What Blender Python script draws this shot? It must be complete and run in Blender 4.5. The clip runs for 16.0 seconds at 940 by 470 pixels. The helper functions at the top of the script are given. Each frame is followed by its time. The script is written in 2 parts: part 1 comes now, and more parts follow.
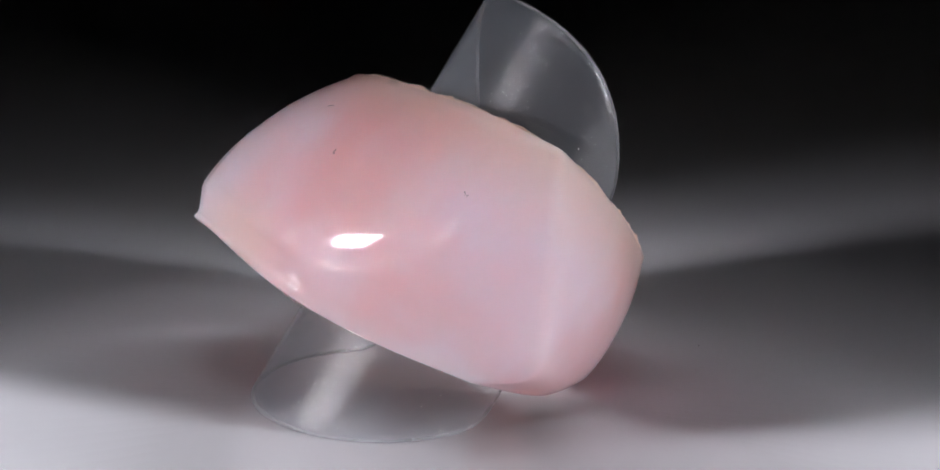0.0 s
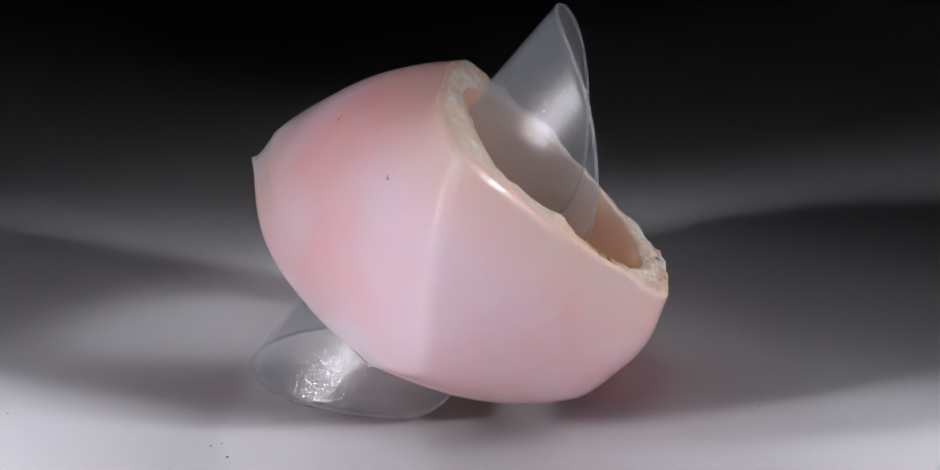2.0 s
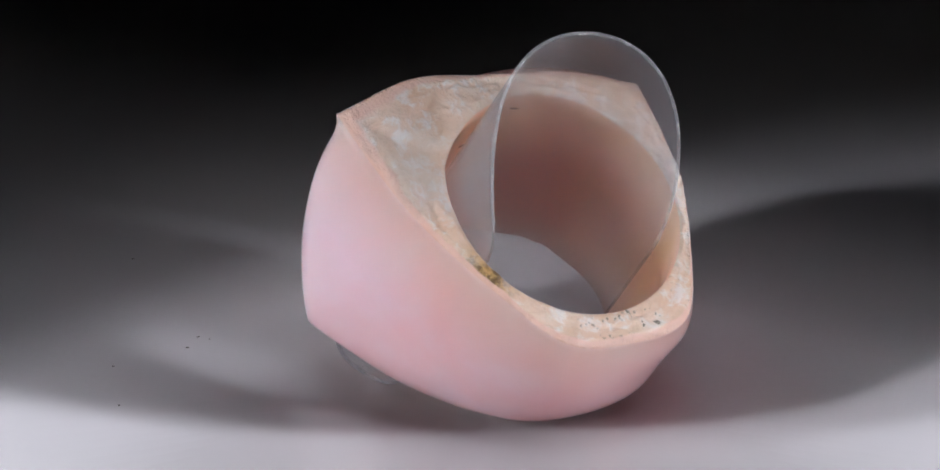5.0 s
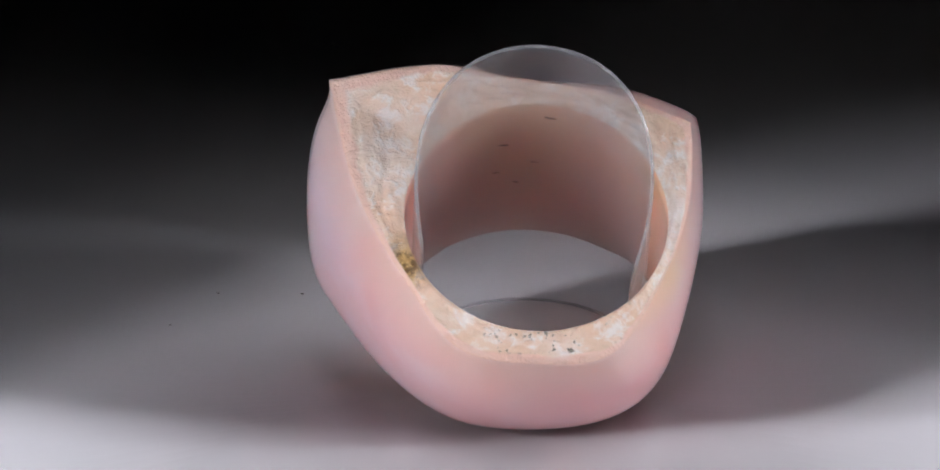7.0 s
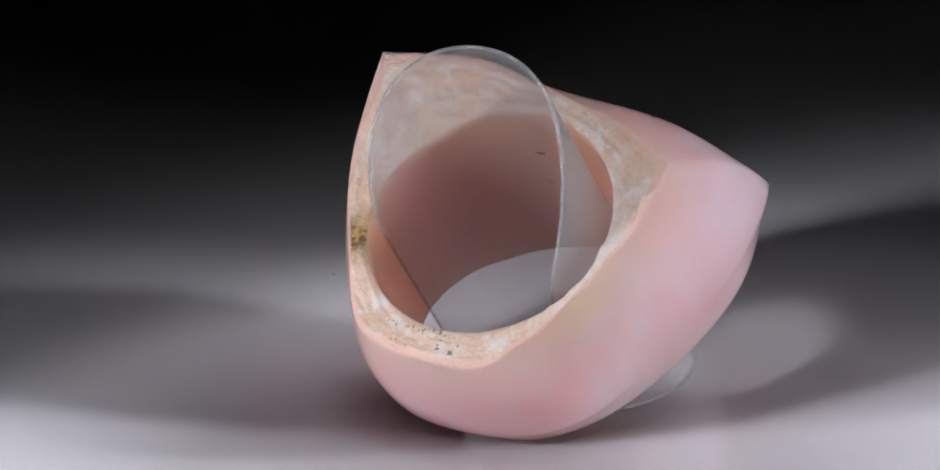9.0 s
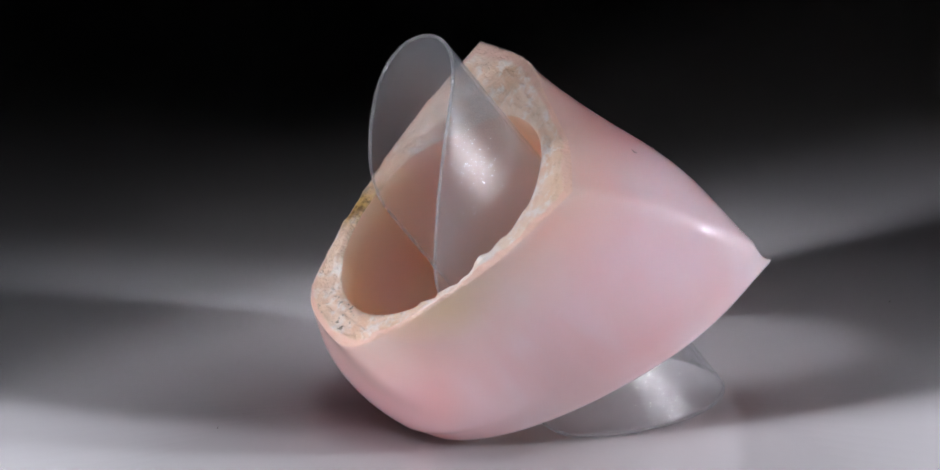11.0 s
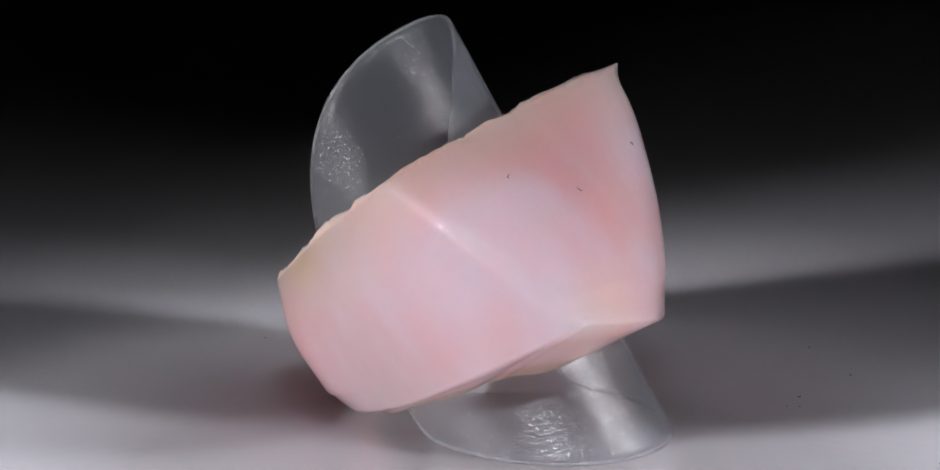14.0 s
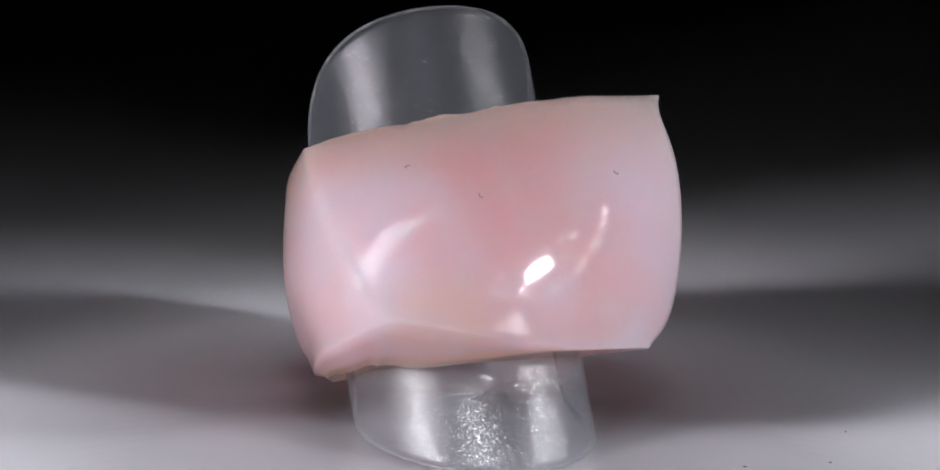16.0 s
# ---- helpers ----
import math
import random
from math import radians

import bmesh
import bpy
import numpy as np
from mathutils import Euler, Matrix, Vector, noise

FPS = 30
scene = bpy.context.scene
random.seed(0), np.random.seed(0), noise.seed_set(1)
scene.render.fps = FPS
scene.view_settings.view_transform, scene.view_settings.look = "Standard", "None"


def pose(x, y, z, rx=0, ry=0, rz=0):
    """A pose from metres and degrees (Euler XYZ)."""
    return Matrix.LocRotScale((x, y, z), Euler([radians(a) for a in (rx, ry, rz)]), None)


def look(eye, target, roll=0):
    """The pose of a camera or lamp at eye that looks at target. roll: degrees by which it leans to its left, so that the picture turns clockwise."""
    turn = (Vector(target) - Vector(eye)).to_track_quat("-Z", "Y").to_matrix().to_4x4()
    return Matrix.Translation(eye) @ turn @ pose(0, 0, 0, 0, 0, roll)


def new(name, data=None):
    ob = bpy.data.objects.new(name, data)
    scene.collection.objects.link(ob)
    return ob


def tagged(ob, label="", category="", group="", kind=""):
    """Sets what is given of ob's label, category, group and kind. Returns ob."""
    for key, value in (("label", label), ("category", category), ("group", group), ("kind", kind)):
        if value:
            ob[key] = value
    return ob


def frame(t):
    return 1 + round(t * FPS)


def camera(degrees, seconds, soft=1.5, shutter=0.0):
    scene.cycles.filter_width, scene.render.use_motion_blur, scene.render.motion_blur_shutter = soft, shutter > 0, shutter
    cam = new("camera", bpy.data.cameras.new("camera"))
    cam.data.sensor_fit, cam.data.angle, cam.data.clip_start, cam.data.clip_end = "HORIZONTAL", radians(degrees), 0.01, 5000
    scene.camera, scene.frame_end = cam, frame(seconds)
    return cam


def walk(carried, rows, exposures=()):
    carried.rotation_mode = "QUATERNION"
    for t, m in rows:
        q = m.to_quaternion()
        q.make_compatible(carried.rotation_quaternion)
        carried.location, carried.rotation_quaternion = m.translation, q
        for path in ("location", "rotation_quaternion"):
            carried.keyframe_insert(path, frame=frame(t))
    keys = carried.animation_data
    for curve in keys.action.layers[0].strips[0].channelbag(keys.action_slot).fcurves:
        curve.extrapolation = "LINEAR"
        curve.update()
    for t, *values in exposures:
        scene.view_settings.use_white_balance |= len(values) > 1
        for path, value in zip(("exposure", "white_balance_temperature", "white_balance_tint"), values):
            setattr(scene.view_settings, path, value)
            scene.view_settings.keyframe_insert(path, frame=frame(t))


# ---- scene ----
MM = 0.001

# ---------------------------------------------------------------- camera
TILT, ROLL = radians(20.608), radians(-1.451)      # the camera looks down by TILT
FAR = 487.7                                        # mm from the turning axis
cam = camera(8.0, 16.0, soft=1.8)
FORWARD = Vector((0, math.cos(TILT), -math.sin(TILT)))
RIGHT, UP = Vector((1, 0, 0)), Vector((0, math.sin(TILT), math.cos(TILT)))
eye = (FORWARD * -FAR + RIGHT * -1.330 + UP * -1.263) * MM
axis_x = RIGHT * math.cos(ROLL) - UP * math.sin(ROLL)
axis_y = RIGHT * math.sin(ROLL) + UP * math.cos(ROLL)
camera_pose = Matrix((axis_x, axis_y, -FORWARD)).transposed().to_4x4()
camera_pose.translation = eye
walk(cam, [(0.0, camera_pose), (16.0, camera_pose)])

# ---------------------------------------------------------------- turning
# degrees that the plate is ahead of its even turning, by seconds
UNEVEN_T = (0, 2, 4, 6.5, 9, 11.5, 14, 16)
UNEVEN = (-0.09, 0.49, -0.22, 0.17, 0.48, -0.97, 0.13, 0.18)


def turned(t):
    """The turn of the plate and all that stands on it, at t seconds."""
    return Matrix.Rotation(radians(199.414 - 18.11 * t + float(np.interp(t, UNEVEN_T, UNEVEN))), 4, "Z")


# ---------------------------------------------------------------- world and lights
scene.view_settings.exposure = 0.0
world = bpy.data.worlds.new("studio")
scene.world = world
world.use_nodes = True
world.node_tree.nodes["Background"].inputs[0].default_value = (0.8, 0.9, 1.0, 1)
world.node_tree.nodes["Background"].inputs[1].default_value = 0.002


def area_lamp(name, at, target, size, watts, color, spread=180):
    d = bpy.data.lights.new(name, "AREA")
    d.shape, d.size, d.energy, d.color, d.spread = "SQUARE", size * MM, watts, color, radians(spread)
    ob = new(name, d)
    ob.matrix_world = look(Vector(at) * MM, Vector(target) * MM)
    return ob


def spot_lamp(name, at, target, watts, color, cone, blend, radius):
    d = bpy.data.lights.new(name, "SPOT")
    d.energy, d.color, d.spot_size, d.spot_blend, d.shadow_soft_size = watts, color, radians(cone), blend, radius * MM
    ob = new(name, d)
    ob.matrix_world = look(Vector(at) * MM, Vector(target) * MM)
    return ob


AIM_L, AIM_R = Vector((-9, -11, -6)), Vector((5, -14, -6))
LAMP_L, LAMP_R = Vector((-254, -160, 119)), Vector((303, -68, 109))
area_lamp("lamp_core", LAMP_L, AIM_L, 32, 0.070, (0.94, 0.92, 1.0), 60)
area_lamp("lamp_core", LAMP_R, AIM_R, 32, 0.070, (0.90, 0.92, 1.0), 60)
spot_lamp("key_light", (0, -420, 420), (0, 0, -14), 8.4, (0.91, 0.92, 1.0), 29, 0.3, 0.8)
# soft overhead fill added to brighten the plate round the ring, no known lamp
area_lamp("added_fill_light", (0, -180, 330), (0, -179, -14), 260, 0.17, (0.88, 0.91, 1.0), 38)

# ---------------------------------------------------------------- materials


def material(name):
    m = bpy.data.materials.new(name)
    m.use_nodes = True
    n = m.node_tree.nodes
    return m, n, m.node_tree.links, n["Principled BSDF"]


def coords(n, l, scale=(1, 1, 1)):
    tc, mp = n.new("ShaderNodeTexCoord"), n.new("ShaderNodeMapping")
    mp.inputs["Scale"].default_value = scale
    l.new(tc.outputs["Object"], mp.inputs["Vector"])
    return mp.outputs["Vector"]


def noise_tex(n, l, vec, scale, detail=3.0, rough=0.5, distortion=0.0):
    t = n.new("ShaderNodeTexNoise")
    t.inputs["Scale"].default_value, t.inputs["Detail"].default_value = scale, detail
    t.inputs["Roughness"].default_value, t.inputs["Distortion"].default_value = rough, distortion
    l.new(vec, t.inputs["Vector"])
    return t.outputs["Fac"]


def ramp(n, l, fac, stops):
    r = n.new("ShaderNodeValToRGB")
    while len(r.color_ramp.elements) < len(stops):
        r.color_ramp.elements.new(0.5)
    for e, (p, c) in zip(r.color_ramp.elements, stops):
        e.position, e.color = p, (*c, 1) if len(c) == 3 else c
    l.new(fac, r.inputs["Fac"])
    return r.outputs["Color"]


def mix(n, l, fac, a, b, how="MIX"):
    m = n.new("ShaderNodeMix")
    m.data_type, m.blend_type = "RGBA", how
    for socket, v in ((m.inputs["Factor"], fac), (m.inputs["A"], a), (m.inputs["B"], b)):
        if isinstance(v, (int, float)):
            socket.default_value = v
        elif isinstance(v, tuple):
            socket.default_value = (*v, 1)
        else:
            l.new(v, socket)
    return m.outputs["Result"]


def bump(n, l, height, strength, distance, normal=None):
    b = n.new("ShaderNodeBump")
    b.inputs["Strength"].default_value, b.inputs["Distance"].default_value = strength, distance
    l.new(height, b.inputs["Height"])
    if normal is not None:
        l.new(normal, b.inputs["Normal"])
    return b.outputs["Normal"]


def within(n, l, vec, centre, radius):
    """1 at a place in the thing's space, fading to 0 at radius."""
    d = n.new("ShaderNodeVectorMath")
    d.operation = "DISTANCE"
    l.new(vec, d.inputs[0])
    d.inputs[1].default_value = centre
    r = n.new("ShaderNodeMapRange")
    r.inputs["From Min"].default_value, r.inputs["From Max"].default_value = radius, radius * 0.25
    l.new(d.outputs["Value"], r.inputs["Value"])
    return r.outputs["Result"]


def polished_stone():
    m, n, l, p = material("polished_pink_opal")
    v = coords(n, l)
    cloud = noise_tex(n, l, v, 85, 2.5, 0.5, 0.6)
    c = ramp(n, l, cloud, [(0.30, (0.80, 0.44, 0.45)), (0.45, (0.82, 0.51, 0.54)), (0.58, (0.84, 0.58, 0.64)), (0.72, (0.86, 0.67, 0.76))])
    veins = noise_tex(n, l, coords(n, l, (1.0, 1.5, 0.8)), 90, 3, 0.55, 0.5)
    c = mix(n, l, ramp(n, l, veins, [(0.40, (0, 0, 0)), (0.5, (0.35, 0.35, 0.35)), (0.60, (0, 0, 0))]), c, (0.82, 0.44, 0.47))
    # pale lilac towards the two corners of the broad face, a salmon heart between them
    for place, radius, strength, tint in (
        ((0.0128, 0.0110, -0.0075), 0.0120, 0.6, (0.86, 0.74, 0.84)),
        ((-0.0160, 0.0052, -0.0080), 0.0140, 0.6, (0.86, 0.73, 0.84)),
        ((-0.0030, 0.0135, -0.0075), 0.0075, 0.40, (0.82, 0.54, 0.55)),
        ((0.0060, 0.0110, -0.0165), 0.0055, 0.50, (0.82, 0.50, 0.38)),
        ((0.0020, -0.0135, -0.0090), 0.0080, 0.50, (0.82, 0.46, 0.49)),
    ):
        near = n.new("ShaderNodeMath")
        near.operation = "MULTIPLY_ADD"
        l.new(cloud, near.inputs[0])
        near.inputs[1].default_value = 1.1
        near.inputs[2].default_value = -0.55
        zone = n.new("ShaderNodeMath")
        zone.operation = "ADD"
        l.new(near.outputs[0], zone.inputs[0])
        l.new(within(n, l, v, place, radius), zone.inputs[1])
        c = mix(n, l, ramp(n, l, zone.outputs[0], [(0.12, (0, 0, 0)), (0.85, (strength,) * 3)]), c, tint)
    # cream zone along the rough upper edge
    sep = n.new("ShaderNodeSeparateXYZ")
    l.new(v, sep.inputs[0])
    add = n.new("ShaderNodeMath")
    add.operation = "MULTIPLY_ADD"
    l.new(cloud, add.inputs[0])
    add.inputs[1].default_value = 0.006
    l.new(sep.outputs["Z"], add.inputs[2])
    r = n.new("ShaderNodeMapRange")
    r.inputs["From Min"].default_value, r.inputs["From Max"].default_value = -0.0030, 0.0045
    l.new(add.outputs[0], r.inputs["Value"])
    r.inputs["To Max"].default_value = 0.8
    c = mix(n, l, r.outputs["Result"], c, (0.80, 0.53, 0.41))
    # warm orange round the bore
    flat = n.new("ShaderNodeCombineXYZ")
    l.new(sep.outputs["X"], flat.inputs["X"])
    l.new(sep.outputs["Y"], flat.inputs["Y"])
    d = n.new("ShaderNodeVectorMath")
    d.operation = "DISTANCE"
    l.new(flat.outputs[0], d.inputs[0])
    d.inputs[1].default_value = (0.0003, -0.0016, 0.0)
    near = n.new("ShaderNodeMapRange")
    near.inputs["From Min"].default_value, near.inputs["From Max"].default_value = 0.0109, 0.0099
    l.new(d.outputs["Value"], near.inputs["Value"])
    c = mix(n, l, near.outputs["Result"], c, mix(n, l, ramp(n, l, veins, [(0.35, (0, 0, 0)), (0.65, (1, 1, 1))]), (0.92, 0.52, 0.31), (0.90, 0.48, 0.38)))
    l.new(c, p.inputs["Base Color"])
    p.inputs["Roughness"].default_value = 0.015
    p.inputs["IOR"].default_value = 1.46
    p.inputs["Subsurface Weight"].default_value = 1.0
    p.inputs["Subsurface Radius"].default_value = (1.0, 0.82, 0.78)
    p.inputs["Subsurface Scale"].default_value = 0.010
    glow, body = n.new("ShaderNodeBsdfTranslucent"), n.new("ShaderNodeMixShader")
    glow.inputs["Color"].default_value = (0.97, 0.88, 0.87, 1)
    body.inputs[0].default_value = 0.25
    l.new(p.outputs[0], body.inputs[1])
    l.new(glow.outputs[0], body.inputs[2])
    l.new(body.outputs[0], n["Material Output"].inputs["Surface"])
    fine = noise_tex(n, l, v, 420, 3)
    l.new(bump(n, l, fine, 0.008, 0.0003), p.inputs["Normal"])
    return m


def rough_stone():
    m, n, l, p = material("rough_cream_matrix")
    v = coords(n, l)
    c = ramp(n, l, noise_tex(n, l, v, 150, 4, 0.6, 0.4), [(0.30, (0.76, 0.51, 0.35)), (0.46, (0.81, 0.61, 0.48)), (0.60, (0.83, 0.68, 0.58)), (0.75, (0.85, 0.78, 0.75))])
    grit = noise_tex(n, l, v, 620, 4, 0.7, 0.3)
    c = mix(n, l, ramp(n, l, grit, [(0.50, (0, 0, 0)), (0.62, (0.85, 0.85, 0.85))]), c, (0.88, 0.82, 0.79))
    c = mix(n, l, ramp(n, l, grit, [(0.32, (0.35, 0.35, 0.35)), (0.44, (0, 0, 0))]), c, (0.62, 0.44, 0.31))
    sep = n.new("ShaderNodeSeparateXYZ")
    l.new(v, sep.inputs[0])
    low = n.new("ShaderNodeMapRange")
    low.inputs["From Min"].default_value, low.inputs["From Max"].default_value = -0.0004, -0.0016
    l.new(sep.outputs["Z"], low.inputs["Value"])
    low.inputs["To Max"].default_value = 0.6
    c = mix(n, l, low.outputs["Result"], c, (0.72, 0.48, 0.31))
    # brown stain and black pits
    stain = within(n, l, v, (-0.0096, -0.0050, 0.0), 0.0028)
    speck = noise_tex(n, l, v, 1500, 3, 0.7)
    c = mix(n, l, stain, c, mix(n, l, ramp(n, l, speck, [(0.42, (1, 1, 1)), (0.56, (0, 0, 0))]), (0.56, 0.36, 0.14), (0.16, 0.09, 0.03)))
    pits = noise_tex(n, l, v, 1900, 2, 0.6)
    zone = noise_tex(n, l, v, 330, 1)
    where = n.new("ShaderNodeMath")
    where.operation = "MULTIPLY"
    l.new(ramp(n, l, pits, [(0.60, (0, 0, 0)), (0.65, (1, 1, 1))]), where.inputs[0])
    patch = n.new("ShaderNodeMath")
    patch.operation = "MULTIPLY"
    l.new(ramp(n, l, zone, [(0.46, (0, 0, 0)), (0.56, (1, 1, 1))]), patch.inputs[0])
    l.new(within(n, l, v, (0.001, -0.0125, 0.0), 0.0085), patch.inputs[1])
    l.new(patch.outputs[0], where.inputs[1])
    c = mix(n, l, where.outputs[0], c, (0.20, 0.17, 0.13))
    rim = n.new("ShaderNodeAttribute")
    rim.attribute_name = "rim"
    fade = noise_tex(n, l, v, 420, 3, 0.6)
    edge = n.new("ShaderNodeMath")
    edge.operation = "MULTIPLY_ADD"
    l.new(fade, edge.inputs[0])
    edge.inputs[1].default_value = 0.9
    l.new(rim.outputs["Fac"], edge.inputs[2])
    c = mix(n, l, ramp(n, l, edge.outputs[0], [(0.75, (0, 0, 0)), (1.0, (0.9, 0.9, 0.9))]), c, (0.82, 0.55, 0.46))
    l.new(c, p.inputs["Base Color"])
    p.inputs["Roughness"].default_value = 0.42
    p.inputs["Subsurface Weight"].default_value = 0.35
    p.inputs["Subsurface Radius"].default_value = (1.0, 0.8, 0.7)
    p.inputs["Subsurface Scale"].default_value = 0.0015
    big = bump(n, l, grit, 0.9, 0.0004)
    l.new(bump(n, l, pits, 0.35, 0.0002, big), p.inputs["Normal"])
    return m


def frosted_plastic():
    m, n, l, p = material("frosted_clear_plastic")
    v = coords(n, l, (1, 1, 1.5))
    grain = noise_tex(n, l, v, 3100, 1.5, 0.4, 0.5)
    nrm = bump(n, l, grain, 0.55, 0.00018)
    clear, milk, haze = n.new("ShaderNodeBsdfTransparent"), n.new("ShaderNodeBsdfTranslucent"), n.new("ShaderNodeMixShader")
    clear.inputs["Color"].default_value = (0.985, 0.988, 0.99, 1)
    milk.inputs["Color"].default_value = (0.78, 0.82, 0.90, 1)
    gloss = n.new("ShaderNodeBsdfGlossy")
    gloss.inputs["Roughness"].default_value = 0.22
    l.new(nrm, gloss.inputs["Normal"])
    fr = n.new("ShaderNodeLayerWeight")
    fr.inputs["Blend"].default_value = 0.25
    l.new(nrm, fr.inputs["Normal"])
    gain = n.new("ShaderNodeMapRange")
    gain.inputs["To Min"].default_value, gain.inputs["To Max"].default_value = 0.045, 0.42
    l.new(fr.outputs["Facing"], gain.inputs["Value"])
    haze.inputs[0].default_value = 0.12
    film, body = n.new("ShaderNodeBsdfDiffuse"), n.new("ShaderNodeMixShader")
    film.inputs["Color"].default_value = (0.72, 0.77, 0.86, 1)
    body.inputs[0].default_value = 0.35
    l.new(milk.outputs[0], body.inputs[1])
    l.new(film.outputs[0], body.inputs[2])
    l.new(clear.outputs[0], haze.inputs[1])
    l.new(body.outputs[0], haze.inputs[2])
    top = n.new("ShaderNodeMixShader")
    l.new(gain.outputs["Result"], top.inputs[0])
    l.new(haze.outputs[0], top.inputs[1])
    l.new(gloss.outputs[0], top.inputs[2])
    l.new(top.outputs[0], n["Material Output"].inputs["Surface"])
    n.remove(p)
    return m


def plain(name, color, rough, grain=300, depth=0.12):
    m, n, l, p = material(name)
    v = coords(n, l)
    g = noise_tex(n, l, v, grain, 4)
    lo = tuple(x * (1 - depth) for x in color)
    l.new(ramp(n, l, g, [(0.3, lo), (0.7, color)]), p.inputs["Base Color"])
    p.inputs["Roughness"].default_value = rough
    return m


def frosted_edge():
    m, n, l, p = material("whitish_cut_plastic")
    p.inputs["Base Color"].default_value = (0.74, 0.75, 0.77, 1)
    p.inputs["Roughness"].default_value = 0.35
    clear, blend = n.new("ShaderNodeBsdfTransparent"), n.new("ShaderNodeMixShader")
    v = coords(n, l)
    l.new(ramp(n, l, noise_tex(n, l, v, 900, 3), [(0.3, (0.08, 0.08, 0.08)), (0.7, (0.32, 0.32, 0.32))]), blend.inputs[0])
    l.new(clear.outputs[0], blend.inputs[1])
    l.new(p.outputs[0], blend.inputs[2])
    l.new(blend.outputs[0], n["Material Output"].inputs["Surface"])
    return m


OPAL, ROUGH, PLASTIC, EDGE = polished_stone(), rough_stone(), frosted_plastic(), frosted_edge()
WHITE = plain("white_acrylic", (0.74, 0.73, 0.76), 0.022, 60, 0.03)
WHITE.node_tree.nodes["Principled BSDF"].inputs["IOR"].default_value = 1.85
BLACK = plain("black_cloth", (0.012, 0.012, 0.013), 0.9, 900, 0.4)
DUST = plain("grey_dust", (0.12, 0.11, 0.10), 0.9, 2000, 0.4)
GLOW, gn, gl, gp = material("lens_glow")
gp.inputs["Base Color"].default_value = (0.6, 0.6, 0.6, 1)
gp.inputs["Emission Color"].default_value = (1.0, 0.97, 0.97, 1)
gp.inputs["Emission Strength"].default_value = 19.0
STREAK = plain("brown_streak", (0.20, 0.08, 0.06), 0.5, 2000, 0.4)
CARD = plain("black_card", (0.02, 0.02, 0.02), 0.8, 200, 0.3)

# ---------------------------------------------------------------- building helpers


def part(name, bm, mat, parent=None, label="", smooth=True):
    me = bpy.data.meshes.new(name)
    bmesh.ops.recalc_face_normals(bm, faces=bm.faces)
    for f in bm.faces:
        f.smooth = smooth
    bm.to_mesh(me)
    bm.free()
    me.materials.append(mat)
    ob = new(name, me)
    ob.parent = parent
    return tagged(ob, label)


def skin(bm, rows, closed=True):
    """Quads between rows of vertices of one length, each row a ring."""
    for a, b in zip(rows, rows[1:] + (rows[:1] if closed else [])):
        for i in range(len(a)):
            j = (i + 1) % len(a)
            bm.faces.new((a[i], a[j], b[j], b[i]))


def box(bm, size, centre):
    bmesh.ops.create_cube(bm, size=1, matrix=Matrix.Translation(centre) @ Matrix.Diagonal((*size, 1)))


# ---------------------------------------------------------------- the dark studio
def studio():
    side = 1.2
    for name, size, at in (
        ("floor", (2 * side, 2 * side, 0.02), (0, 0, -0.12)),
        ("ceiling", (2 * side, 2 * side, 0.02), (0, 0, 1.2)),
        ("wall_north", (2 * side, 0.02, 1.3), (0, side, 0.54)),
        ("wall_south", (2 * side, 0.02, 1.3), (0, -side, 0.54)),
        ("wall_east", (0.02, 2 * side, 1.3), (side, 0, 0.54)),
        ("wall_west", (0.02, 2 * side, 1.3), (-side, 0, 0.54)),
    ):
        bm = bmesh.new()
        box(bm, size, (0, 0, 0))
        ob = part(name, bm, BLACK, smooth=False)
        ob.location = at
        tagged(ob, "black cloth lining of the dark photo studio", name.split("_")[0], kind="structure")


studio()

# the plate's slant against its turning axis
PLATE_UP = Vector((-0.045, 0.018, 0.9988)).normalized()
PLATE_AT = Vector((0, 0, -13.66)) * MM
PLATE_X = Vector((1, 0, 0)).cross(PLATE_UP).cross(PLATE_UP).normalized() * -1
PLATE_POSE = Matrix((PLATE_X, PLATE_UP.cross(PLATE_X), PLATE_UP)).transposed().to_4x4()
PLATE_POSE.translation = PLATE_AT


def turntable():
    ob = tagged(new("turntable"), "glossy white acrylic turntable plate with a few dust specks", "turntable")
    bm = bmesh.new()
    rows = []
    for r, z in ((0.0001, 0), (0.05, 0), (0.228, 0), (0.2296, -0.0004), (0.23, -0.0012), (0.23, -0.0038), (0.2292, -0.005), (0.0001, -0.005)):
        rows.append([bm.verts.new((r * math.cos(a), r * math.sin(a), z)) for a in np.linspace(0, 2 * math.pi, 128, endpoint=False)])
    skin(bm, rows)
    part("plate", bm, WHITE, ob)
    bm = bmesh.new()
    bmesh.ops.create_cone(bm, cap_ends=True, segments=64, radius1=0.06, radius2=0.05, depth=0.07, matrix=Matrix.Translation((0, 0, -0.0405)))
    part("foot", bm, CARD, ob, "black turntable foot")
    return ob


def speck(ob, x, y, size, seed):
    rnd = random.Random(seed)
    bm = bmesh.new()
    bmesh.ops.create_icosphere(bm, subdivisions=1, radius=size * MM)
    for v in bm.verts:
        v.co = Vector((v.co.x * 1.6, v.co.y * 0.8, v.co.z * 0.5)) * rnd.uniform(0.6, 1.3)
    s = part("dust_speck", bm, DUST, ob, "dark dust speck")
    p = Vector((x, y, 0)) * MM
    p.z = PLATE_AT.z - (p.x * PLATE_UP.x + p.y * PLATE_UP.y) / PLATE_UP.z
    s.matrix_local = PLATE_POSE.inverted() @ Matrix.Translation(p) @ Matrix.Rotation(rnd.uniform(0, 6.2), 4, "Z")
    return s


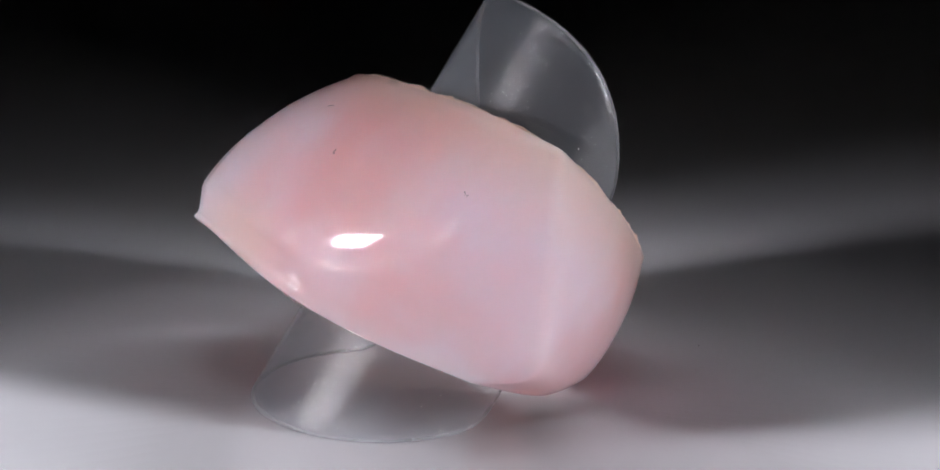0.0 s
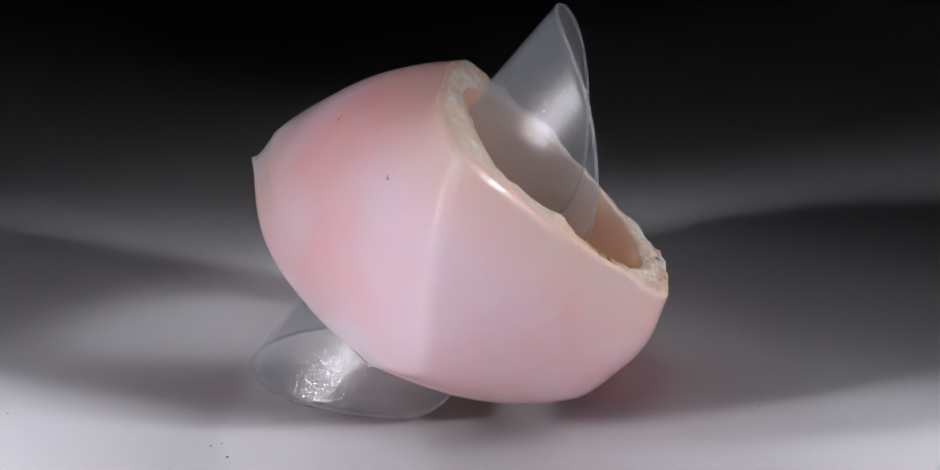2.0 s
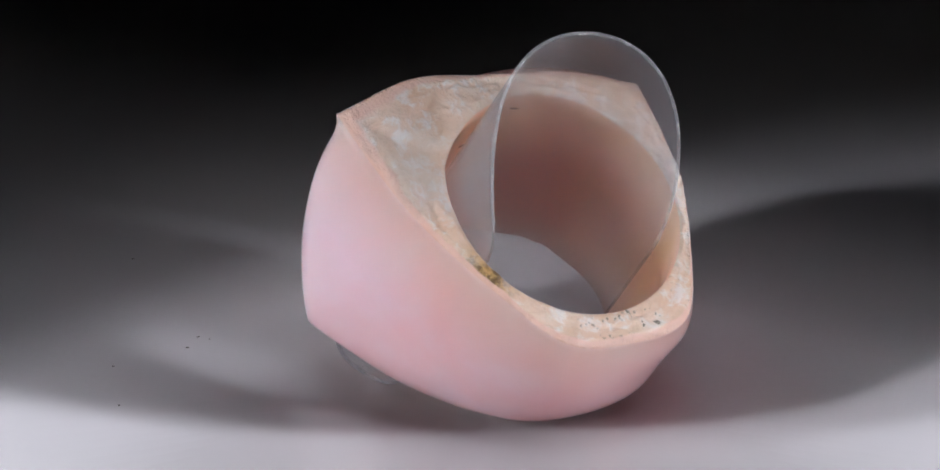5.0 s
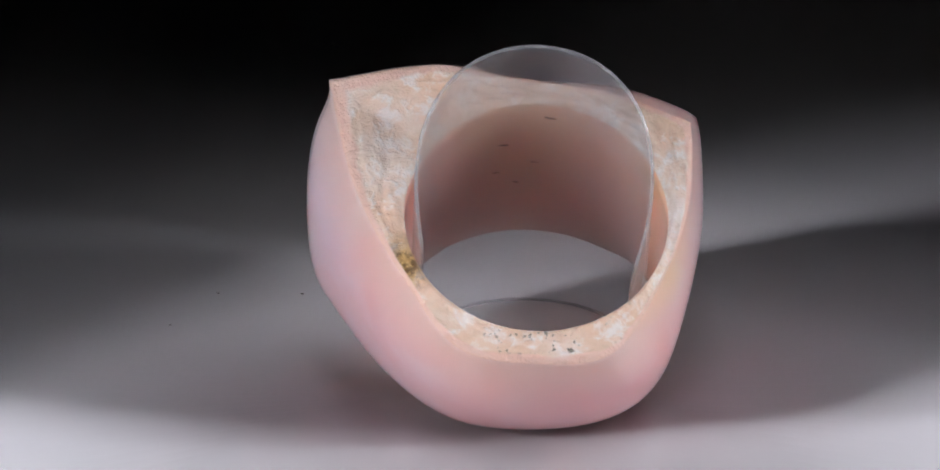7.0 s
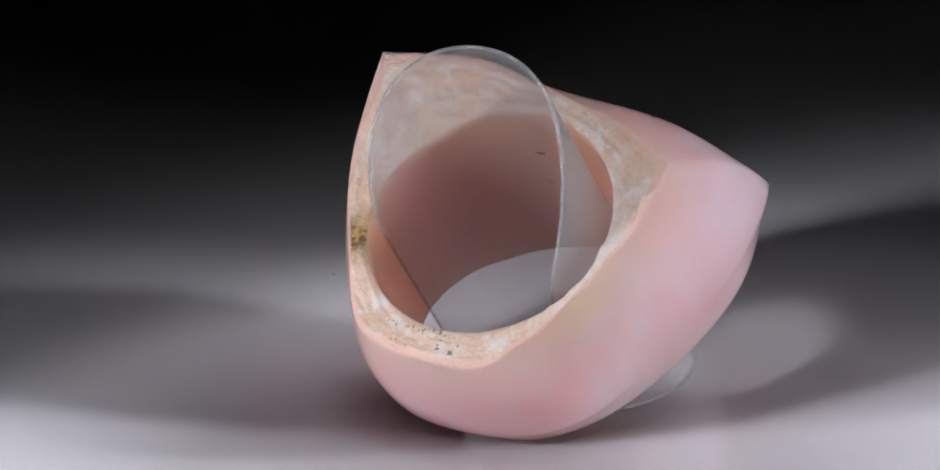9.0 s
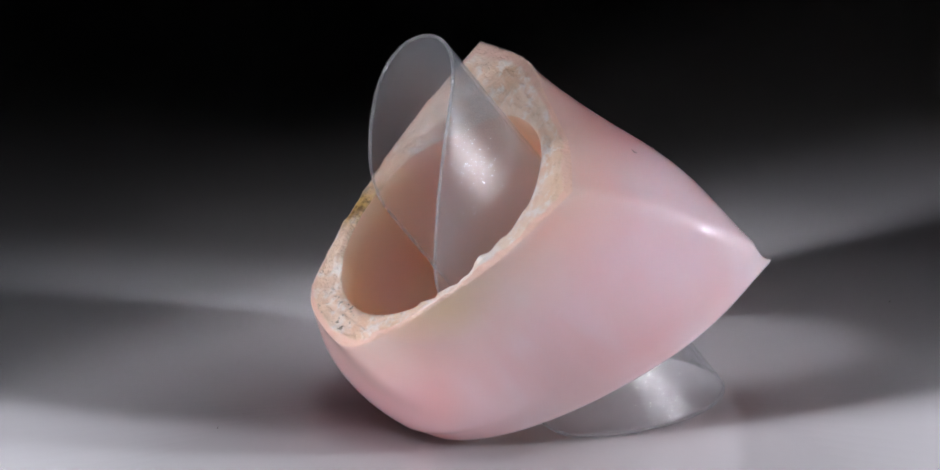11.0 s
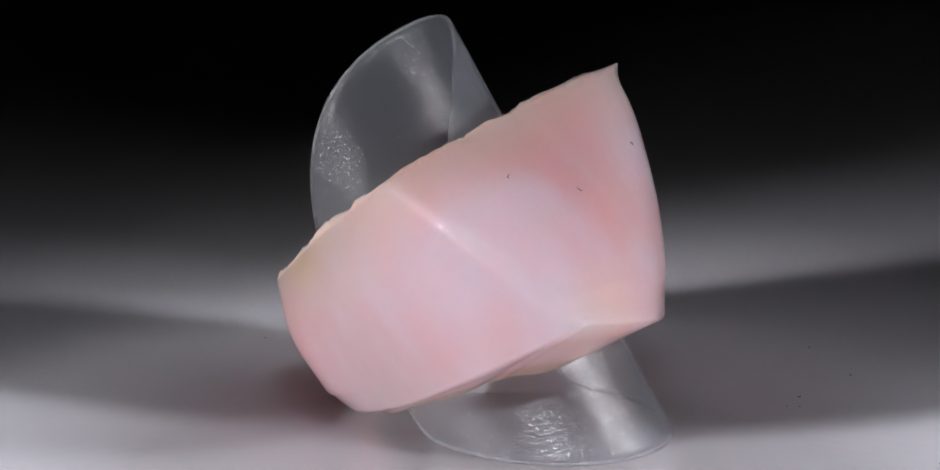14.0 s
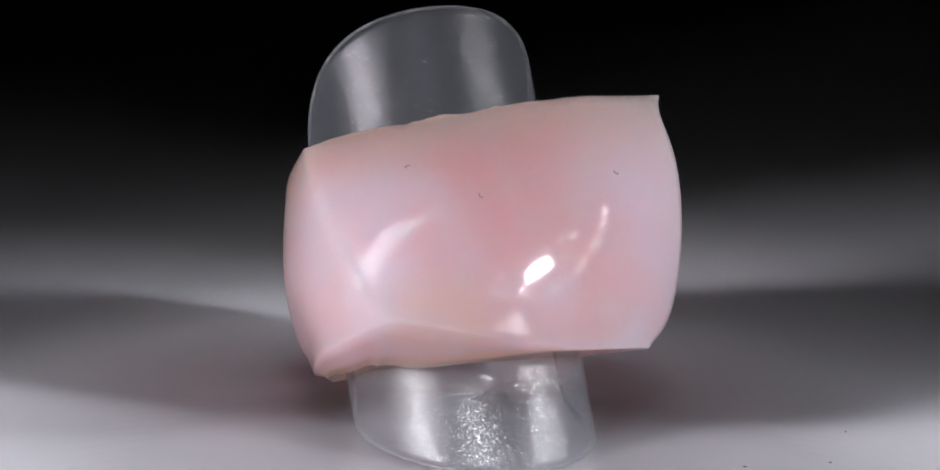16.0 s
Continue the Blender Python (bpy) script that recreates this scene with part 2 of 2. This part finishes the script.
# ---------------------------------------------------------------- the ring
# the ring's own space: z along the bore, y to its broad side, mm
RING_POSE = Matrix(((0.3540, 0.6875, -0.6341), (-0.9352, 0.2602, -0.2400), (0.0, 0.6780, 0.7351))).to_4x4()
RING_POSE.translation = Vector((-2.825, -4.391, 2.839)) * MM
BORE = Vector((-0.0287, 0.0818, 0.9962))           # slant of the bore and of the sleeve

# radii of the outline from the first broad corner, over the broad face (4), to the second and round the narrow side (9)
FRONT = (13.2, 10.9, 9.9, 10.5, 13.4, 17.8, 13.6, 11.7, 11.4, 13.3, 12.8, 13.4, 11.1, 10.7, 11.3)
MIDDLE = (16.7, 14.5, 13.1, 12.7, 14.8, 17.3, 14.3, 13.4, 13.9, 15.0, 13.5, 14.4, 12.6, 12.2, 13.5)
CREASE = (17.8, 13.5, 11.3, 11.2, 12.6, 15.5, 13.7, 13.6, 14.5, 13.9, 14.6, 13.4, 11.2, 11.9, 14.4)
BACK = (16.8, 12.2, 10.2, 9.3, 10.3, 12.7, 12.6, 12.3, 12.9, 12.8, 13.9, 12.8, 11.4, 12.3, 14.4)


def smooth_through(c, n):
    pts = [2 * c[0] - c[1], *c, 2 * c[-1] - c[-2]]
    out = []
    for i in range(len(c) - 1):
        a, b, d, e = pts[i:i + 4]
        for k in range(n):
            u = k / n
            out.append((b * 2 + (d - a) * u + (a * 2 - b * 5 + d * 4 - e) * u ** 2 + (b * 3 - a - d * 3 + e) * u ** 3) * 0.5)
    return out


def outline(radii, first, second, n=8):
    angles = [*np.linspace(first, second, 6), *np.linspace(second, first + 360, 11)[1:-1]]
    c = [Vector((r * math.cos(radians(a)), r * math.sin(radians(a)))) for r, a in zip(radii, angles)]
    return smooth_through(c[:6], n) + smooth_through(c[5:] + c[:1], n)


def back_z(p):
    a = math.atan2(p.y, p.x)
    wave = 0.45 * math.sin(2 * a) - 0.16 * math.cos(2 * a) + 0.16 * math.sin(3 * a) - 0.14 * math.cos(3 * a)
    corner = math.exp(-((a - radians(52.6)) / 0.22) ** 2)
    return -14.523 + 0.079 * p.x - 0.305 * p.y + wave + 1.0 * corner


def hull_of(points):
    """The convex outline round some points, counter-clockwise."""
    pts = sorted(map(tuple, points))
    halves = []
    for seq in (pts, pts[::-1]):
        h = []
        for p in seq:
            while len(h) > 1 and (h[-1][0] - h[-2][0]) * (p[1] - h[-2][1]) - (h[-1][1] - h[-2][1]) * (p[0] - h[-2][0]) <= 0:
                h.pop()
            h.append(p)
        halves += h[:-1]
    return halves


def reach(hull, p):
    """How many times farther than p the outline lies on the line from the middle through p."""
    for a, b in zip(hull, hull[1:] + hull[:1]):
        ex, ey = b[0] - a[0], b[1] - a[1]
        det = p[1] * ex - p[0] * ey
        if abs(det) > 1e-9:
            k = (a[1] * ex - a[0] * ey) / det
            u = (a[1] * p[0] - a[0] * p[1]) / det
            if k > 0 and -1e-6 <= u <= 1 + 1e-6:
                return max(k, 1.0)
    return 1.0


def polished(rows, count):
    """Smooth facets between the two ridges, which stay; and a bevel that stays sharp below the first ridge only."""
    grid = np.array([[tuple(v) for v in r] for r in rows])
    ridge = np.ones(count)
    ridge[0], ridge[40] = 0.25, 0.30
    ridge[1] = ridge[count - 1] = 0.5
    sharp = np.ones((len(rows), count))
    for i in range(count):
        if min(i, count - i) < 22:
            sharp[24, i] = 0.25
    sharp[0] = sharp[-1] = 0

    def eased(g, rounds=24):
        for k in range(rounds):
            side = (np.roll(g, 1, 1) + np.roll(g, -1, 1)) / 2 - g
            side[0] = side[-1] = 0
            along = np.zeros_like(g)
            along[1:-1] = (g[2:] + g[:-2]) / 2 - g[1:-1]
            g = g + side * (0.45 * ridge)[None, :, None] + along * (0.35 * sharp)[:, :, None]
        return g

    # ease, then give back what the easing took off the broad forms
    low = eased(grid)
    for k in range(2):
        low = low + eased(grid - low)
    grid = low
    # the narrow side is ground to long even facets, with no hollows
    for r in grid:
        hull = hull_of(r[:, :2])
        for i in range(41, count):
            r[i, :2] *= reach(hull, r[i, :2])
    calm = np.array([max(0.0, min(1.0, (min(i - 40, count - i)) / 6)) if i > 40 else 0.0 for i in range(count)])
    for k in range(14):
        side = (np.roll(grid, 1, 1) + np.roll(grid, -1, 1)) / 2 - grid
        along = np.zeros_like(grid)
        along[1:-1] = (grid[2:] + grid[:-2]) / 2 - grid[1:-1]
        grid = grid + (side * 0.4 + along * (0.4 * sharp)[:, :, None]) * calm[None, :, None]
    # a clean lower edge
    free = np.array([min(1.0, min(i, abs(i - 40), count - i) / 6) for i in range(count)])
    for k in range(16):
        side = (np.roll(grid, 1, 1) + np.roll(grid, -1, 1)) / 2 - grid
        side[:25] = 0
        grid = grid + side * (0.4 * free)[None, :, None]
    # and the broad face is one even dome
    k, i = np.meshgrid(np.linspace(-1, 1, 25), np.linspace(-1, 1, 41), indexing="ij")
    terms = np.stack([k ** p * i ** q for p in range(4) for q in range(5)], -1).reshape(-1, 20)
    face = grid[:25, :41].reshape(-1, 3)
    dome = (terms @ np.linalg.lstsq(terms, face, rcond=None)[0]).reshape(25, 41, 3)
    keep = np.minimum(1, (1 - np.abs(i)) * 5) * np.minimum(1, (1 - np.abs(k)) * 6)
    keep = (keep * keep * (3 - 2 * keep))[:, :, None]
    grid[:25, :41] += (dome - grid[:25, :41]) * keep
    return [[Vector(v) for v in r] for r in grid]


def lint(ob, band, near, turn):
    """A short curled hair that sticks to the stone."""
    _, p, normal, _ = band.closest_point_on_mesh(near)
    a = normal.orthogonal().normalized()
    a = Matrix.Rotation(turn, 3, normal) @ a
    b = normal.cross(a)
    line = [p + normal * 0.00002 + (a * (0.20 * math.sin(q) * (1 + 0.3 * q)) + b * (0.14 * q)) * MM for q in np.linspace(0, 2.6, 9)]
    bead("lint", line, 0.000022, ob, DUST, "dark lint hair")


def inclusion(ob, a, z, size):
    """A dark streak in the wall of the bore."""
    bm = bmesh.new()
    bmesh.ops.create_icosphere(bm, subdivisions=2, radius=1)
    at = Vector((9.5 * math.cos(a) + z * BORE.x, -1.1 + 9.1 * math.sin(a) + z * BORE.y, z))
    side = Vector((-math.sin(a), math.cos(a), 0))
    out = Vector((math.cos(a), math.sin(a), 0))
    for v in bm.verts:
        v.co = (at + side * (v.co.x * size) + out * (v.co.y * 0.05) + Vector((0, 0, v.co.z * size * 0.3 + 0.1 * v.co.x))) * MM
    part("inclusion", bm, STREAK, ob, "reddish brown streak in the bore")


def ring():
    ob = tagged(new("stone_ring"), "polished pink opal ring with rough cream edge on clear sleeve", "ring")
    front, middle = outline(FRONT, 30.0, 145.9), outline(MIDDLE, 40.9, 161.4)
    crease, back = outline(CREASE, 48.0, 179.9), outline(BACK, 52.6, 168.6)
    count = len(front)

    def bore(i, z):
        p = front[i]
        a = math.atan2(p.y + 1.1, p.x)
        return Vector((9.5 * math.cos(a) + z * BORE.x, -1.1 + 9.1 * math.sin(a) + z * BORE.y, z))

    bm = bmesh.new()
    rows = []
    steps = 24
    for u in [0.85 * k / steps for k in range(steps + 1)] + [0.875, 0.90, 0.925, 0.95, 0.975, 1.0]:
        row = []
        for f, m, c, b in zip(front, middle, crease, back):
            t = min(u, 0.85)
            p = f * ((t - 0.45) * (t - 0.85) / 0.3825) + m * (t * (t - 0.85) / -0.18) + c * (t * (t - 0.45) / 0.34)
            if u > 0.85:
                p = c.lerp(b, (u - 0.85) / 0.15)
            row.append(Vector((p.x, p.y, u * back_z(b) - 0.25)))
        rows.append(row)
    rows = polished(rows, count)
    inner = []
    for k in range(steps + 1):
        u = 1 - k / steps
        inner.append([bore(i, u * (back_z(back[i]) * 0.98) - 1.8 * (1 - u)) for i in range(count)])
    bottom = [[o.lerp(i, t) for o, i in zip(rows[-1], inner[0])] for t in (0.03, 0.35, 0.7, 0.97)]
    for r in bottom:
        for v in r:
            v.z -= 0.15
    # the rough, unpolished upper face, from the bore out to the polished side
    wide = 22
    rough = []
    for k in range(wide, 0, -1):
        t = k / wide
        row = []
        for i in range(count):
            o, q = Vector((rows[0][i].x, rows[0][i].y, 0)), bore(i, 0)
            p = o.lerp(q, t)
            dip = min(1.0, min(t, 1 - t) * 6)
            h = noise.noise(p * 0.35) * 0.4 + noise.noise(p * 1.1) * 0.3 + noise.noise(p * 2.6) * 0.2
            wall = (o - q).length
            hollow = -0.25 * max(0.0, wall - 3.2) * max(0.0, min(1.0, (t - 0.38) * 5)) * (1 if p.y > 0 else 0)
            p.z = -0.24 + 0.26 * dip + h * (0.12 + 0.88 * dip) + max(hollow * 0.5, -1.1)
            row.append(p)
        rough.append(row)
    loops = rows + bottom + inner + rough
    layer = bm.verts.layers.float.new("rim")
    made = [[bm.verts.new(v * MM) for v in r] for r in loops]
    plain_rows = len(loops) - wide
    for k in range(wide):
        for v in made[plain_rows + k]:
            v[layer] = max(0.0, 1 - 3.2 * (wide - k) / wide)
    for v in made[0]:
        v[layer] = 1.0
    skin(bm, made)
    bm.faces.ensure_lookup_table()
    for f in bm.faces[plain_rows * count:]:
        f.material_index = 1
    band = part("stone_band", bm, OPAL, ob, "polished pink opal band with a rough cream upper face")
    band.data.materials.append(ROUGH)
    for x, y, z, turn in ((5.85, 12.2, -4.19, 0.4), (1.66, 13.26, -7.48, 1.9), (-9.5, 10.5, -6.0, 2.6)):
        lint(ob, band, Vector((x, y, z)) * MM, turn)
    for a, z, size in ((82, -1.9, 0.5), (102, -5.4, 0.45), (88, -8.0, 0.35), (105, -9.0, 0.35), (96, -10.7, 0.3)):
        inclusion(ob, radians(a), z, size)

    return ob


# ---------------------------------------------------------------- the clear sleeve
def sleeve():
    """A strip of thin plastic, curled into an open tube, with slanting ends and rounded corners."""
    ob = tagged(new("ring_holder_sleeve"), "frosted clear plastic strip curled into an open tube on the plate", "ring holder")
    tilt, az, r, wide = 0.664, -2.826, 8.041, 1.063
    w = Vector((math.sin(tilt) * math.cos(az), math.sin(tilt) * math.sin(az), math.cos(tilt)))
    side = Vector((0, 0, 1)).cross(w).normalized()
    rise = w.cross(side)
    at = Vector((-1.982, -3.828, 0))
    first, last = radians(-31.2), radians(201.0)
    count, steps, corner = 150, 40, 1.6
    bm = bmesh.new()

    def sheet(inset):
        grid = []
        for i in range(count + 1):
            a = first + (last - first) * i / count
            c, s = math.cos(a), math.sin(a)
            p = at + side * (c * (r * wide - inset)) + rise * (s * (r - inset))
            high = 5.356 + 1.126 * s * r + 1.772 * math.cos(2 * a)
            low = ((PLATE_AT / MM - p).dot(PLATE_UP)) / w.dot(PLATE_UP) + 0.02
            d = min(a - first, last - a) * r
            if d < corner:
                ease = corner - math.sqrt(corner ** 2 - (corner - d) ** 2)
                high, low = high - ease, low + ease
            grid.append([bm.verts.new((p + w * (low + (high - low) * k / steps)) * MM) for k in range(steps + 1)])
        return grid

    outer, inner = sheet(0.0), sheet(0.26)
    middle = [[(a.co + b.co) / 2 for a, b in zip(x, y)] for x, y in zip(outer, inner)]
    for i in range(count):
        for k in range(steps):
            for g in (outer, inner):
                bm.faces.new((g[i][k], g[i + 1][k], g[i + 1][k + 1], g[i][k + 1]))
        for k in (0, steps):
            bm.faces.new((outer[i][k], outer[i + 1][k], inner[i + 1][k], inner[i][k]))
    for k in range(steps):
        for i in (0, count):
            bm.faces.new((outer[i][k], outer[i][k + 1], inner[i][k + 1], inner[i][k]))
    part("curled_strip", bm, PLASTIC, ob)
    # the cut edges, rounded and whitish
    for name, line in (
        ("upper_cut_edge", [m[-1] for m in middle]),
        ("lower_cut_edge", [m[0] + w * 0.00012 for m in middle]),
        ("side_cut_edge", middle[0][1:-1]),
        ("side_cut_edge", middle[-1][1:-1]),
    ):
        bead(name, line, 0.00012, ob)
    return ob


def bead(name, line, radius, ob, mat=None, label="whitish cut edge of the plastic"):
    """A thin round bead along a line of points."""
    bm = bmesh.new()
    rows = []
    for k, p in enumerate(line):
        d = (line[min(k + 1, len(line) - 1)] - line[max(k - 1, 0)]).normalized()
        a = d.orthogonal().normalized()
        b = d.cross(a)
        if rows:
            a = (old - d * old.dot(d)).normalized()
            b = d.cross(a)
        old = a
        rows.append([bm.verts.new(p + a * (radius * math.cos(q)) + b * (radius * math.sin(q))) for q in np.linspace(0, 2 * math.pi, 8, endpoint=False)])
    skin(bm, rows, closed=False)
    bm.faces.new(rows[0])
    bm.faces.new(rows[-1])
    return part(name, bm, mat or EDGE, ob, label)


# ---------------------------------------------------------------- lamp housings and flags, out of sight
def panel_lamp(at, aim, mouth):
    ob = tagged(new("led_lamp"), "small round lamp with a glowing faceted reflector in a black snoot", "lamp", "lamps beside the plate")
    ob.matrix_world = look(at * MM, aim * MM)
    bm = bmesh.new()
    bmesh.ops.create_cone(bm, cap_ends=True, segments=40, radius1=0.102, radius2=0.085, depth=0.04, matrix=Matrix.Translation((0, 0, 0.0235)))
    part("housing", bm, CARD, ob, smooth=False)
    for size, place in (((0.0026, 0.034, 0.002), (0, 0, -0.0032)), ((0.034, 0.0026, 0.002), (0, 0.0012, -0.0032))):
        bm = bmesh.new()
        box(bm, size, place)
        part("grid_bar", bm, CARD, ob, smooth=False)
    tube = bmesh.new()
    rows = []
    for r, z in ((0.096, 0.003), (mouth, -0.245), (mouth + 0.001, -0.245), (0.098, 0.003)):
        rows.append([tube.verts.new((r * math.cos(a), r * math.sin(a), z)) for a in np.linspace(0, 2 * math.pi, 48, endpoint=False)])
    skin(tube, rows)
    part("snoot", tube, CARD, ob, "black snoot tube")
    bm = bmesh.new()
    box(bm, (0.0056, 0.0105, 0.0008), (0, 0, 0))
    first = part("reflector_facet", bm, GLOW, ob, "glowing reflector facet", smooth=False)
    k = 0
    for radius, many, long in ((0.030, 9, 0.6), (0.043, 14, 0.6), (0.070, 24, 1.15), (0.083, 27, 1.25)):
        for j in range(many):
            a = 2 * math.pi * (j + 0.37 * (many % 4)) / many
            facet = first if k == 0 else new("reflector_facet", first.data)
            facet.parent = ob
            facet.matrix_local = pose(radius * math.cos(a), radius * math.sin(a), 0.0025, 0, 0, math.degrees(a)) @ Matrix.Diagonal((0.4 + 0.8 * abs(math.sin(k * 2.7)), long, 1, 1))
            k += 1
    return ob


def flag(at, radius):
    ob = tagged(new("light_flag"), "round black card on a rod shading the plate from a lamp", "flag", "lamp flags")
    ob.location = Vector(at) * MM
    bm = bmesh.new()
    bmesh.ops.create_cone(bm, cap_ends=True, segments=96, radius1=radius * MM, radius2=radius * MM, depth=0.001)
    part("card", bm, CARD, ob, smooth=False)
    up = 1.19 - at[2] * MM
    bm = bmesh.new()
    bmesh.ops.create_cone(bm, cap_ends=True, segments=10, radius1=0.0008, radius2=0.0008, depth=up, matrix=Matrix.Translation((0, 0, up / 2)))
    part("rod", bm, CARD, ob)
    return ob


panel_lamp(LAMP_L, AIM_L, 0.0235)
panel_lamp(LAMP_R, AIM_R, 0.0235)
flag((0, -267.9, 289.8), 28.2)       # below the key light

plate = turntable()
for k, (x, y, s) in enumerate(((13.5, 18.7, 0.11), (-19.2, -6.4, 0.07), (5.1, 26.3, 0.09), (15.2, 17.4, 0.10), (30.4, 18.2, 0.08), (14.6, 16.7, 0.06), (11.8, 24.9, 0.10))):
    speck(plate, x, y, s, k)
opal_ring = ring()
holder = sleeve()


def motions():
    times = [0.5 * k for k in range(33)]
    walk(plate, [(t, turned(t) @ PLATE_POSE) for t in times])
    walk(opal_ring, [(t, turned(t) @ RING_POSE) for t in times])
    walk(holder, [(t, turned(t)) for t in times])


motions()
